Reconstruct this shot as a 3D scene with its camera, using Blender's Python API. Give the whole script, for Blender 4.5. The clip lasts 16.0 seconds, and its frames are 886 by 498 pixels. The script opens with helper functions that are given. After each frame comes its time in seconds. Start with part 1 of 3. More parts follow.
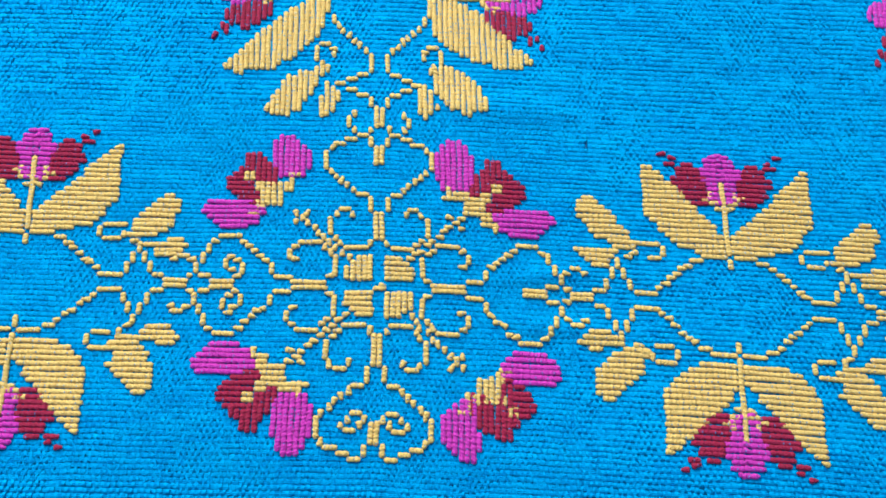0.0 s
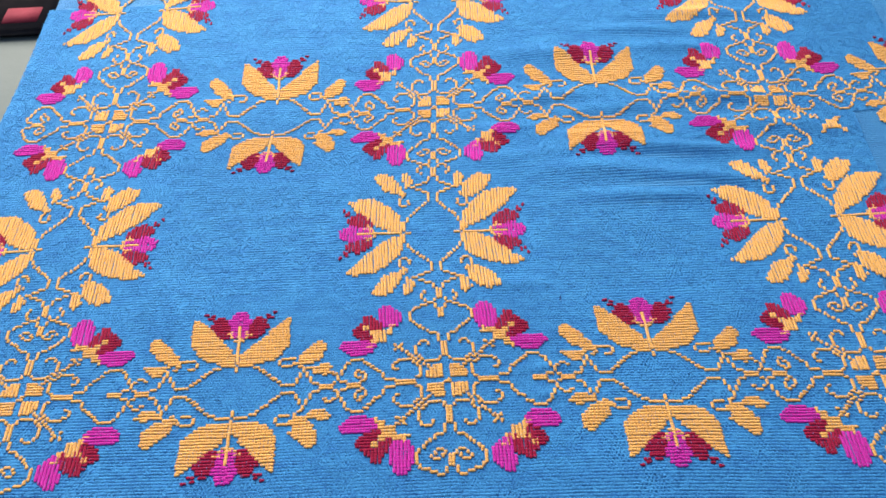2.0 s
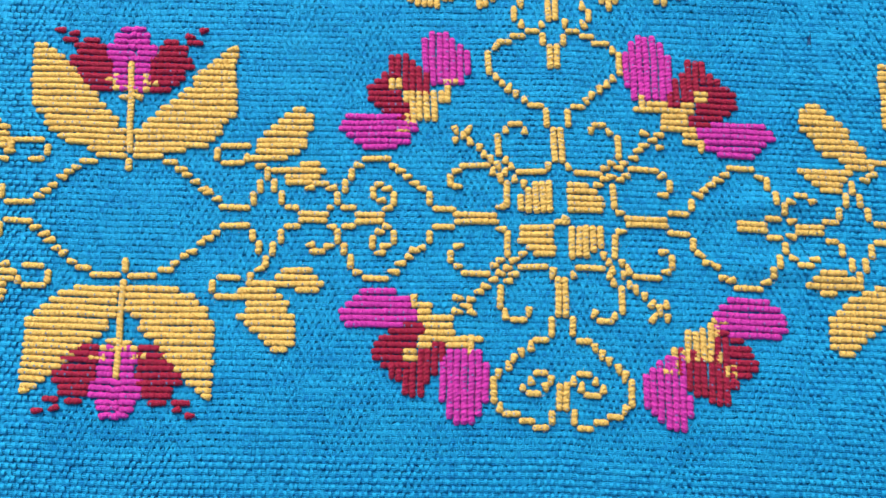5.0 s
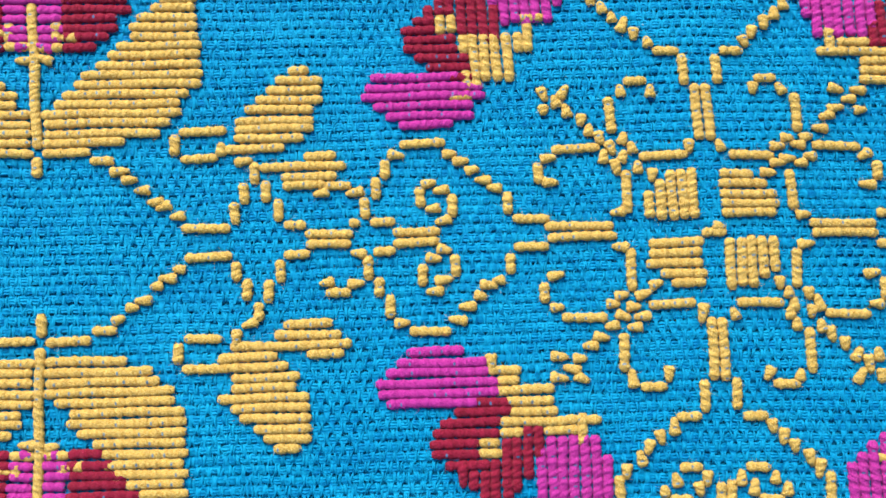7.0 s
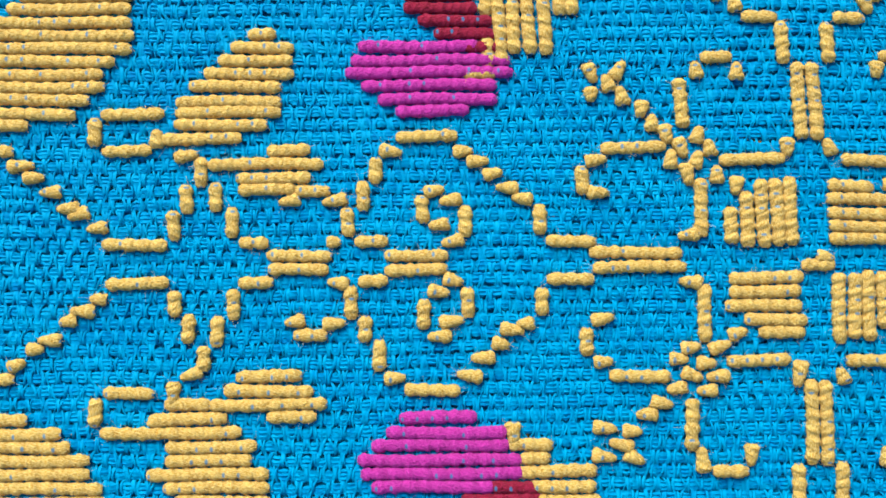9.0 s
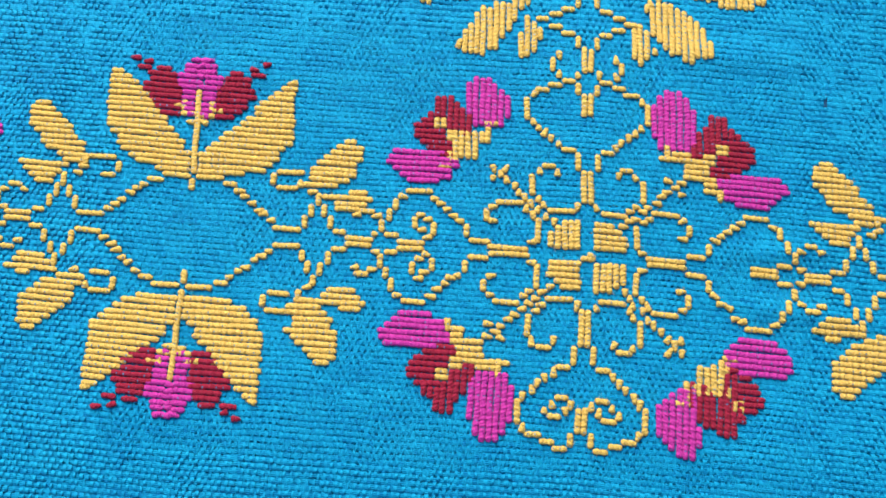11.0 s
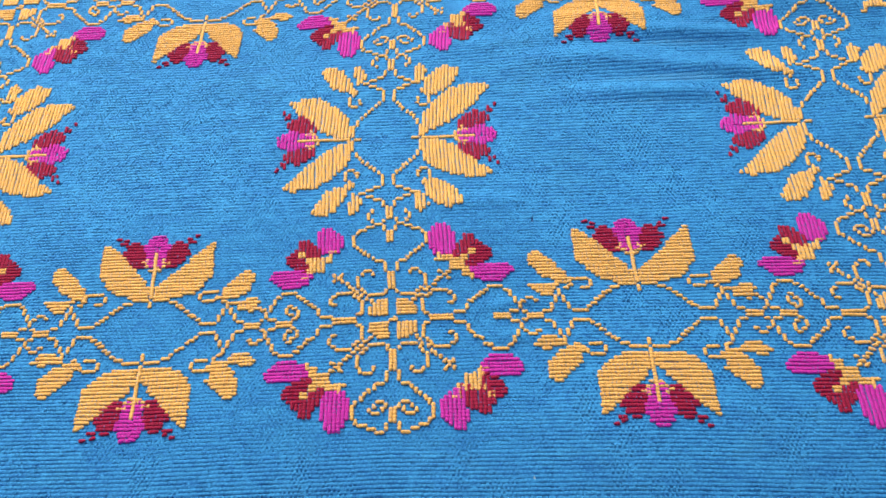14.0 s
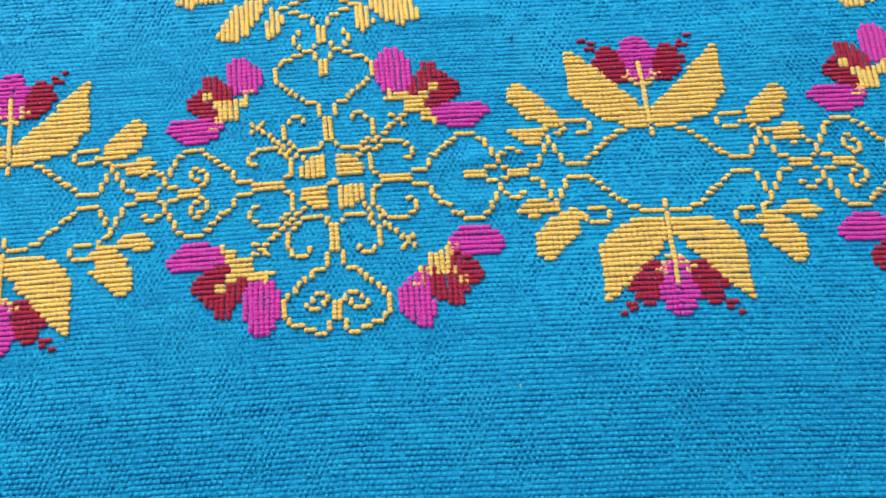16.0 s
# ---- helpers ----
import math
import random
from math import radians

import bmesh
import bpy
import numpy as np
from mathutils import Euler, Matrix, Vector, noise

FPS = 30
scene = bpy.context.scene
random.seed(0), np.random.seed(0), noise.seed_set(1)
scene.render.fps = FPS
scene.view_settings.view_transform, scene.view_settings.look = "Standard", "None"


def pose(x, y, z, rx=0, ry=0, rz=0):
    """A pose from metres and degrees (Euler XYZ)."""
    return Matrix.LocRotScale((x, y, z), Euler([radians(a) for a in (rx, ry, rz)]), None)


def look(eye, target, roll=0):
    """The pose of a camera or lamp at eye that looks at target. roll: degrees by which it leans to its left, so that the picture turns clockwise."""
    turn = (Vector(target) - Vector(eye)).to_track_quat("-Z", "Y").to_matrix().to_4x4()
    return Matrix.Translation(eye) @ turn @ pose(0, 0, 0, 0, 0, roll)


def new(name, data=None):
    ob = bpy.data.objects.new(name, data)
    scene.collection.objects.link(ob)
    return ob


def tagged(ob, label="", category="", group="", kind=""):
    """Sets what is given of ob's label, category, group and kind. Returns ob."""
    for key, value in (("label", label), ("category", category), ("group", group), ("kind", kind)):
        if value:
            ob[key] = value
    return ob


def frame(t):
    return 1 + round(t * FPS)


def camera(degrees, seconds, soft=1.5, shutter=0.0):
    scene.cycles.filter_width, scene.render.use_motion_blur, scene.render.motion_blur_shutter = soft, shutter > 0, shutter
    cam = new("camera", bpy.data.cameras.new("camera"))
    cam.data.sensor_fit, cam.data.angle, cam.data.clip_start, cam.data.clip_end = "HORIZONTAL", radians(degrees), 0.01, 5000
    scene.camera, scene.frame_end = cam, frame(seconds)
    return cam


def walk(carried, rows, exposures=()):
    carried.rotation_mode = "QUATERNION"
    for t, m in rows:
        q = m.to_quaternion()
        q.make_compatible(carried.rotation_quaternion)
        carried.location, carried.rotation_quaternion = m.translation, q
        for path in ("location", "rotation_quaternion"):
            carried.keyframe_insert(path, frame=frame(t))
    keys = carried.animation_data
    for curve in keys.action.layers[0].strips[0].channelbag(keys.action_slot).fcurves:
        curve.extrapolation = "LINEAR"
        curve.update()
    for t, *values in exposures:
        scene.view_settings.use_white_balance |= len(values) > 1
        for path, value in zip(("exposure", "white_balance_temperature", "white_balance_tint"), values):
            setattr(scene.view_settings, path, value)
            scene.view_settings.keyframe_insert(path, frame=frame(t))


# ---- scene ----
cam = camera(56.5, 16.0, soft=1.65)
EXPOSURES = [
    (0.0, 0.81, 5600, -14), (0.5, 0.86, 5700, -15), (1.0, 0.81, 7000, -14), (1.2, 0.78, 7200, -6), (1.5, 0.76, 7800, 27), (2.0, 0.73, 7700, 29), (3.5, 0.72, 7800, 43), (4.0, 0.73, 7700, 42), (4.3, 0.75, 7300, 8),
    (6.5, 0.72, 7000, -12), (9.0, 0.66, 6550, -13), (11.5, 0.82, 7500, -15), (12.0, 0.79, 7600, 2), (12.5, 0.76, 7800, 26), (12.8, 0.74, 8000, 35), (13.5, 0.74, 7900, 33), (14.3, 0.78, 7500, 9), (15.2, 0.83, 7200, -7), (16.0, 0.87, 7500, -14),
]
PATH = [
    (0, (0.019, -0.058, 0.24), (0.018, 0.501, -1.68), 0.9),
    (0.5, (0.014, -0.098, 0.285), (0.006, 0.694, -1.552), -0.4),
    (1, (0.011, -0.151, 0.323), (0.005, 0.889, -1.385), -1.0),
    (1.5, (0.003, -0.198, 0.351), (0.012, 1.025, -1.231), -1.6),
    (2, (0.0, -0.218, 0.359), (0.007, 1.075, -1.166), -3.0),
    (2.5, (-0.007, -0.215, 0.356), (-0.063, 1.007, -1.226), -5.1),
    (3, (-0.009, -0.188, 0.337), (-0.143, 0.861, -1.361), -7.1),
    (3.5, (-0.007, -0.148, 0.32), (-0.167, 0.7, -1.484), -8.4),
    (4, (-0.02, -0.102, 0.28), (-0.158, 0.561, -1.602), -9.4),
    (4.2, (-0.023, -0.086, 0.257), (-0.132, 0.49, -1.655), -8.6),
    (6.3, (-0.03, -0.013, 0.161), (-0.027, 0.161, -1.831), -0.8),
    (6.5, (-0.035, -0.013, 0.152), (-0.035, 0.162, -1.84), -2.0),
    (7, (-0.043, -0.013, 0.131), (-0.043, 0.151, -1.862), -1.7),
    (7.5, (-0.045, -0.011, 0.12), (-0.048, 0.14, -1.875), -2.3),
    (8, (-0.044, -0.007, 0.109), (-0.074, 0.129, -1.886), -13.1),
    (8.5, (-0.045, -0.003, 0.101), (-0.07, 0.087, -1.897), -16.1),
    (9, (-0.043, -0.003, 0.098), (-0.063, 0.087, -1.9), -13.0),
    (9.2, (-0.042, -0.003, 0.099), (-0.062, 0.085, -1.899), -13.5),
    (11.3, (-0.027, -0.061, 0.251), (-0.101, 0.447, -1.682), -4.2),
    (11.4, (-0.022, -0.073, 0.262), (-0.119, 0.537, -1.64), -5.1),
    (11.5, (-0.017, -0.086, 0.269), (-0.119, 0.625, -1.598), -3.6),
    (12, (0.0, -0.134, 0.309), (-0.137, 0.846, -1.429), -3.3),
    (12.5, (0.007, -0.15, 0.332), (-0.167, 0.945, -1.332), -5.4),
    (13, (0.017, -0.164, 0.334), (-0.154, 1.001, -1.282), -6.4),
    (13.5, (0.026, -0.166, 0.324), (-0.095, 0.971, -1.317), -6.7),
    (14, (0.036, -0.163, 0.313), (-0.038, 0.9, -1.379), -6.6),
    (14.5, (0.04, -0.156, 0.303), (0.0, 0.793, -1.457), -6.4),
    (15, (0.039, -0.14, 0.285), (0.016, 0.68, -1.54), -6.4),
    (15.5, (0.037, -0.116, 0.272), (0.028, 0.573, -1.605), -5.7),
    (16, (0.036, -0.105, 0.249), (0.022, 0.499, -1.658), -5.9),
]
walk(cam, [(t, look(eye, target, roll)) for t, eye, target, roll in PATH], EXPOSURES)

# ---- light ----
world = bpy.data.worlds.new("world")
scene.world = world
world.use_nodes = True
wn = world.node_tree
sky = wn.nodes.new("ShaderNodeTexSky")
sky.sky_type, sky.sun_disc = "NISHITA", False
sky.sun_elevation, sky.sun_rotation = radians(48), radians(-20)
wn.links.new(sky.outputs[0], wn.nodes["Background"].inputs[0])
wn.nodes["Background"].inputs[1].default_value = 0.10
sun_data = bpy.data.lights.new("sun", "SUN")
sun_data.energy, sun_data.angle, sun_data.color = 0.5, radians(15), (1.0, 0.95, 0.88)
sun = new("sun", sun_data)
sun.matrix_world = look((-0.35, 1.0, 1.0), (0, 0, 0))
# added area lamp: daylight from an assumed, unseen window beyond the table, brighter far left
assumed_window_light = bpy.data.lights.new("assumed_window_light", "AREA")
assumed_window_light.shape, assumed_window_light.size, assumed_window_light.size_y = "RECTANGLE", 1.1, 1.1
assumed_window_light.energy, assumed_window_light.color = 34, (1.0, 0.97, 0.93)
lamp = new("assumed_window_light", assumed_window_light)
lamp.matrix_world = look((-0.5, 1.14, 0.95), (-0.5, 0.0, 0.6))


# ---- materials ----
class Nodes:
    """A short way to write node materials."""

    def __init__(self, name, rough=0.9, sheen=0.0):
        self.mat = bpy.data.materials.new(name)
        self.mat.use_nodes = True
        self.tree = self.mat.node_tree
        self.out = self.tree.nodes["Principled BSDF"]
        self.out.inputs["Roughness"].default_value = rough
        self.out.inputs["Specular IOR Level"].default_value = 0.25
        self.out.inputs["Sheen Weight"].default_value = sheen
        self.out.inputs["Sheen Roughness"].default_value = 0.5

    def put(self, socket, value):
        if isinstance(value, bpy.types.NodeSocket):
            self.tree.links.new(value, socket)
        elif value is not None:
            socket.default_value = value

    def node(self, kind, values=(), **options):
        n = self.tree.nodes.new(kind)
        if "operation" in options:
            n.operation = options["operation"]
        if "dimensions" in options:
            n.noise_dimensions = options["dimensions"]
        if "blend" in options:
            n.data_type, n.blend_type = "RGBA", options["blend"]
        for key, value in values:
            self.put(n.inputs[key], value)
        return n

    def math(self, operation, a, b=None, c=None):
        n = self.node("ShaderNodeMath", operation=operation)
        for k, v in enumerate((a, b, c)):
            self.put(n.inputs[k], v)
        return n.outputs[0]

    def noise(self, vector, scale, detail=3.0, rough=0.5):
        n = self.node("ShaderNodeTexNoise", (("Scale", scale), ("Detail", detail), ("Roughness", rough)))
        self.put(n.inputs["Vector"], vector)
        return n.outputs["Fac"]

    def ramp(self, value, low, high, to_low=0.0, to_high=1.0):
        n = self.node("ShaderNodeMapRange", ((1, low), (2, high), (3, to_low), (4, to_high)))
        self.put(n.inputs[0], value)
        return n.outputs[0]

    def mix(self, fac, a, b, blend="MIX"):
        n = self.node("ShaderNodeMix", blend=blend)
        self.put(n.inputs[0], fac)
        self.put(n.inputs[6], a)
        self.put(n.inputs[7], b)
        return n.outputs[2]

    def bump(self, height, distance, strength=1.0):
        n = self.node("ShaderNodeBump", (("Strength", strength), ("Distance", distance)))
        self.put(n.inputs["Height"], height)
        self.tree.links.new(n.outputs[0], self.out.inputs["Normal"])

    def colour(self, value):
        self.put(self.out.inputs["Base Color"], value)


def rgb(r, g, b):
    return (r, g, b, 1.0)


BLUE, BLUE_DARK, BLUE_LIGHT = rgb(0.008, 0.245, 0.550), rgb(0.005, 0.187, 0.465), rgb(0.020, 0.325, 0.645)

BLUE_DEEP = rgb(0.003, 0.14, 0.42)


def weave_material():
    """Blue cotton with its plain weave as relief, in the cloth's own cell coordinates."""
    n = Nodes("blue_cotton_weave", 0.65, 0.0)
    uv = n.node("ShaderNodeUVMap")
    xyz = n.node("ShaderNodeSeparateXYZ")
    n.put(xyz.inputs[0], uv.outputs[0])
    wob = n.math("MULTIPLY", n.math("SUBTRACT", n.noise(uv.outputs[0], 0.6, 2), 0.5), 0.5)
    u = n.math("ADD", xyz.outputs[0], wob)
    v = n.math("ADD", xyz.outputs[1], n.math("MULTIPLY", wob, 0.6))
    row = n.math("FLOOR", v)
    fv = n.math("SUBTRACT", n.math("FRACT", v), 0.5)
    phase = n.math("MULTIPLY_ADD", row, 0.5, u)
    wave = n.math("COSINE", n.math("MULTIPLY", phase, 2 * math.pi))
    across = n.math("SUBTRACT", 1.0, n.math("MULTIPLY", n.math("MULTIPLY", fv, fv), 4.0))
    strand = n.math("ABSOLUTE", n.math("SINE", n.math("MULTIPLY", fv, 3 * math.pi)))
    tie = n.math("ABSOLUTE", n.math("SINE", n.math("MULTIPLY", phase, 6 * math.pi)))
    weft = n.math("ADD", n.math("MULTIPLY", across, 0.9), n.math("ADD", n.math("MULTIPLY", wave, 0.35), n.math("MULTIPLY", strand, 0.25)))
    warp = n.math("ADD", n.math("MULTIPLY", wave, -0.95), n.math("ADD", n.math("MULTIPLY", across, 0.5), n.math("MULTIPLY", tie, 0.2)))
    high = n.math("MAXIMUM", weft, warp)
    fuzz = n.noise(uv.outputs[0], 9.0, 4, 0.7)
    n.bump(n.math("ADD", high, n.math("MULTIPLY", fuzz, 0.5)), 0.0007, 1.0)
    patch = n.noise(uv.outputs[0], 0.05, 4, 0.6)
    slub = n.node("ShaderNodeTexNoise", (("Scale", 1.0), ("Detail", 2.0)))
    stretch = n.node("ShaderNodeMapping", (("Scale", (0.06, 1.3, 1.0)),))
    n.put(stretch.inputs[0], uv.outputs[0])
    n.put(slub.inputs["Vector"], stretch.outputs[0])
    base = n.mix(n.ramp(slub.outputs["Fac"], 0.3, 0.7), BLUE_DARK, BLUE)
    base = n.mix(n.ramp(n.math("MULTIPLY", patch, fuzz), 0.12, 0.45), base, BLUE_LIGHT)
    n.colour(base)
    return n.mat


def strand_material(name, lengthwise):
    """The same blue cotton for threads that are built one by one: three loose strands side by side."""
    n = Nodes(name, 0.8, 0.0)
    n.out.inputs["Specular IOR Level"].default_value = 0.15
    uv = n.node("ShaderNodeUVMap")
    xyz = n.node("ShaderNodeSeparateXYZ")
    n.put(xyz.inputs[0], uv.outputs[0])
    fuzz = n.noise(uv.outputs[0], 9.0, 4, 0.7)
    patch = n.noise(uv.outputs[0], 0.05, 4, 0.6)
    stretch = n.node("ShaderNodeMapping", (("Scale", (0.06, 1.3, 1.0) if lengthwise else (1.3, 0.06, 1.0)),))
    n.put(stretch.inputs[0], uv.outputs[0])
    slub = n.noise(stretch.outputs[0], 1.0, 2)
    wobble = n.math("MULTIPLY", n.noise(uv.outputs[0], 1.6, 2), 0.35)
    line = n.math("MULTIPLY_ADD", xyz.outputs[1 if lengthwise else 0], 3.2, wobble)
    strand = n.math("ABSOLUTE", n.math("SINE", n.math("MULTIPLY", line, math.pi)))
    thin = n.node("ShaderNodeMapping", (("Scale", (2.0, 14.0, 1.0) if lengthwise else (14.0, 2.0, 1.0)),))
    n.put(thin.inputs[0], uv.outputs[0])
    fibre = n.noise(thin.outputs[0], 1.0, 3, 0.6)
    base = n.mix(n.ramp(slub, 0.3, 0.7), BLUE_DARK, BLUE)
    base = n.mix(n.ramp(fibre, 0.5, 0.75), base, BLUE_LIGHT)
    base = n.mix(n.ramp(patch, 0.35, 0.75, 0.0, 0.35), base, BLUE_LIGHT)
    grain = n.noise(uv.outputs[0], 0.9, 3, 0.7)
    base = n.mix(n.ramp(grain, 0.50, 0.68, 0.0, 0.85), base, BLUE_DEEP)
    base = n.mix(n.ramp(grain, 0.48, 0.3, 0.0, 0.5), base, BLUE_LIGHT)
    blotch = n.node("ShaderNodeMapping", (("Scale", (0.10, 0.26, 1.0)),))
    n.put(blotch.inputs[0], uv.outputs[0])
    mottle = n.noise(blotch.outputs[0], 1.0, 4, 0.65)
    base = n.mix(n.ramp(mottle, 0.50, 0.70, 0.0, 0.55), base, BLUE_DEEP)
    base = n.mix(n.ramp(mottle, 0.48, 0.32, 0.0, 0.45), base, BLUE_LIGHT)
    if not lengthwise:
        base = n.mix(0.35, base, BLUE_LIGHT)
    n.colour(base)
    high = n.math("ADD", n.math("MULTIPLY", strand, 0.9), n.math("ADD", n.math("MULTIPLY", fibre, 0.5), n.math("MULTIPLY", fuzz, 0.3)))
    n.bump(high, 0.0003, 0.45)
    return n.mat


def yarn_material(name, dark, base, light, ties=0.8):
    """Twisted yarn: slanted plies, fibres, and here and there a blue warp end that ties it down."""
    n = Nodes(name, 0.85, 0.04)
    n.out.inputs["Specular IOR Level"].default_value = 0.12
    uv = n.node("ShaderNodeUVMap")
    xyz = n.node("ShaderNodeSeparateXYZ")
    n.put(xyz.inputs[0], uv.outputs[0])
    s, a = xyz.outputs[0], xyz.outputs[1]
    fibre_map = n.node("ShaderNodeMapping", (("Rotation", (0, 0, radians(-38))), ("Scale", (3.0, 12.0, 1.0))))
    n.put(fibre_map.inputs[0], uv.outputs[0])
    fibre = n.noise(fibre_map.outputs[0], 1.5, 3, 0.6)
    lump = n.noise(uv.outputs[0], 1.3, 3, 0.6)
    base_c = n.mix(n.ramp(lump, 0.3, 0.7), dark, base)
    slant = n.math("MULTIPLY_ADD", a, -0.79, s)
    warped = n.math("MULTIPLY_ADD", n.noise(uv.outputs[0], 1.1, 2), 0.25, slant)
    ply = n.math("ABSOLUTE", n.math("COSINE", n.math("MULTIPLY", warped, math.pi / 0.62)))
    base_c = n.mix(n.ramp(fibre, 0.40, 0.66), base_c, light)
    if ties:
        cell = n.math("ROUND", s)
        du = n.math("SUBTRACT", s, cell)
        da = n.math("MULTIPLY", n.math("SUBTRACT", a, 0.45), 0.9)
        dist = n.math("SQRT", n.math("ADD", n.math("MULTIPLY", du, du), n.math("MULTIPLY", da, da)))
        pick = n.node("ShaderNodeTexWhiteNoise")
        pick.noise_dimensions = "1D"
        n.put(pick.inputs["W"], cell)
        odds = n.math("GREATER_THAN", pick.outputs["Value"], ties)
        spot = n.math("MULTIPLY", n.ramp(dist, 0.07, 0.13, 1.0, 0.0), odds)
        base_c = n.mix(n.math("MULTIPLY", spot, 0.75), base_c, BLUE)
    n.colour(base_c)
    nap = n.noise(uv.outputs[0], 11.0, 4, 0.75)
    n.bump(n.math("MULTIPLY_ADD", ply, 0.5, n.math("MULTIPLY_ADD", nap, 0.45, n.math("MULTIPLY_ADD", lump, 0.7, n.math("MULTIPLY", fibre, 1.5)))), 0.00034, 0.9)
    return n.mat


def plain_material(name, a, b, scale, rough=0.8, relief=0.0003):
    n = Nodes(name, rough)
    tc = n.node("ShaderNodeTexCoord")
    f = n.noise(tc.outputs["Object"], scale, 4, 0.6)
    g = n.noise(tc.outputs["Object"], scale * 12, 3, 0.6)
    n.colour(n.mix(n.ramp(n.math("MULTIPLY_ADD", g, 0.4, f), 0.4, 0.95), a, b))
    n.bump(g, relief)
    return n.mat


WEAVE = weave_material()
WEFT_BLUE, WARP_BLUE = strand_material("blue_weft_cotton", True), strand_material("blue_warp_cotton", False)
GOLD = yarn_material("gold_yarn", rgb(0.55, 0.25, 0.032), rgb(0.83, 0.455, 0.095), rgb(0.94, 0.65, 0.27), 0.66)
CRIMSON = yarn_material("crimson_yarn", rgb(0.20, 0.004, 0.02), rgb(0.31, 0.007, 0.042), rgb(0.40, 0.02, 0.08), 0.85)
MAGENTA = yarn_material("magenta_yarn", rgb(0.42, 0.014, 0.26), rgb(0.58, 0.022, 0.37), rgb(0.66, 0.06, 0.47), 0.75)
TABLE = plain_material("pale_table_top", rgb(0.10, 0.155, 0.15), rgb(0.125, 0.185, 0.18), 6, 0.5)
BLACK = plain_material("black_cotton", rgb(0.008, 0.008, 0.01), rgb(0.02, 0.02, 0.022), 60)
WINE = plain_material("wine_red_cotton", rgb(0.12, 0.008, 0.02), rgb(0.2, 0.014, 0.035), 80)

# ---- the cloth's own grid: 121 cells from one medallion to the next, pulled a little askew ----
NODE_X = np.array([[-0.216, -0.107, 0.0, 0.106, 0.212],
                   [-0.2189, -0.1115, -0.0038, 0.1031, 0.214],
                   [-0.217, -0.1042, 0.0009, 0.1115, 0.2235],
                   [-0.219, -0.1078, 0.007, 0.1156, 0.23]])
NODE_Y = np.array([[0.003, 0.0, 0.0, -0.004, -0.01],
                   [0.1023, 0.1019, 0.0996, 0.0963, 0.094],
                   [0.2143, 0.2069, 0.2097, 0.2072, 0.2030],
                   [0.342, 0.350, 0.333, 0.340, 0.322]])
STEP_X, STEP_Y_LOW, STEP_Y_HIGH = 0.00178, 0.0016, 0.0020


def gathered(w, reach, scale):
    """Cells lie closer together within reach of a medallion's middle, and wider apart between two of them."""
    w = np.asarray(w, float)
    home = np.round(w / 121) * 121
    d = w - home
    e = np.abs(d)
    wide = (60.5 - reach * scale) / (60.5 - reach)
    near = np.where(e < reach, e * scale, reach * scale + (e - reach) * wide)
    return np.where(w < -121.5 if reach > 40 else w < 0, w, home + np.sign(d) * near)


def spread(u, v):
    """Cell coordinates to metres on the flat cloth."""
    u, v = gathered(u, 44, 0.987), gathered(v, 32, 0.94)
    uc, vc = np.clip(u, -121, 121), np.clip(v, 0, 181.5)
    i = np.clip(((uc + 121) / 60.5).astype(int), 0, 3)
    j = np.clip((vc / 60.5).astype(int), 0, 2)
    a, b = (uc + 121) / 60.5 - i, vc / 60.5 - j

    def blend(t):
        return (t[j, i] * (1 - a) + t[j, i + 1] * a) * (1 - b) + (t[j + 1, i] * (1 - a) + t[j + 1, i + 1] * a) * b

    x = blend(NODE_X) + (u - uc) * STEP_X
    y = blend(NODE_Y) + np.where(v < 0, v * STEP_Y_LOW, (v - vc) * STEP_Y_HIGH)
    return x, y


def swell(x, y):
    """Height of the cloth: shallow creases and a slight unevenness."""
    def crease(cx, cy, angle, long, wide, high):
        c, s = math.cos(radians(angle)), math.sin(radians(angle))
        p, q = (x - cx) * c + (y - cy) * s, -(x - cx) * s + (y - cy) * c
        return high * np.exp(-(p / long) ** 2 - (q / wide) ** 2)

    z = 0.0006 * np.sin(x * 41 + 1.0) * np.sin(y * 37 + 0.4)
    z = z - 0.0135 * (1 - np.exp(-(np.maximum(-0.045 - y, 0) / 0.07) ** 2))
    rng = np.random.default_rng(21)
    for cx, cy, tilt, high in ((0.11, 0.172, -4, 2.6), (0.15, 0.158, -6, 3.0), (0.10, 0.145, -3, 2.4), (0.16, 0.133, -8, 2.6), (0.07, 0.16, 4, 1.8), (0.075, 0.215, 3, 2.2), (0.19, 0.205, -5, 2.4), (0.09, 0.262, -3, 2.4), (0.17, 0.262, -6, 2.0), (0.20, 0.30, -4, 2.4), (0.22, 0.175, -7, 2.4), (0.13, 0.119, -4, 2.2), (0.05, 0.185, 5, 1.4), (0.12, 0.20, 2, 1.8), (0.15, 0.285, -5, 2.2)):
        z = z + crease(cx, cy, tilt, rng.uniform(0.025, 0.05), rng.uniform(0.005, 0.009), high * 0.0014)
    z = z + crease(0.05, 0.004, 4, 0.016, 0.003, 0.0010) + crease(0.055, -0.012, -5, 0.018, 0.003, 0.0009) + crease(0.04, 0.058, -3, 0.02, 0.004, 0.0010)
    return z


def place(u, v, up):
    x, y = spread(u, v)
    return np.stack([x, y, swell(x, y) + up], -1)


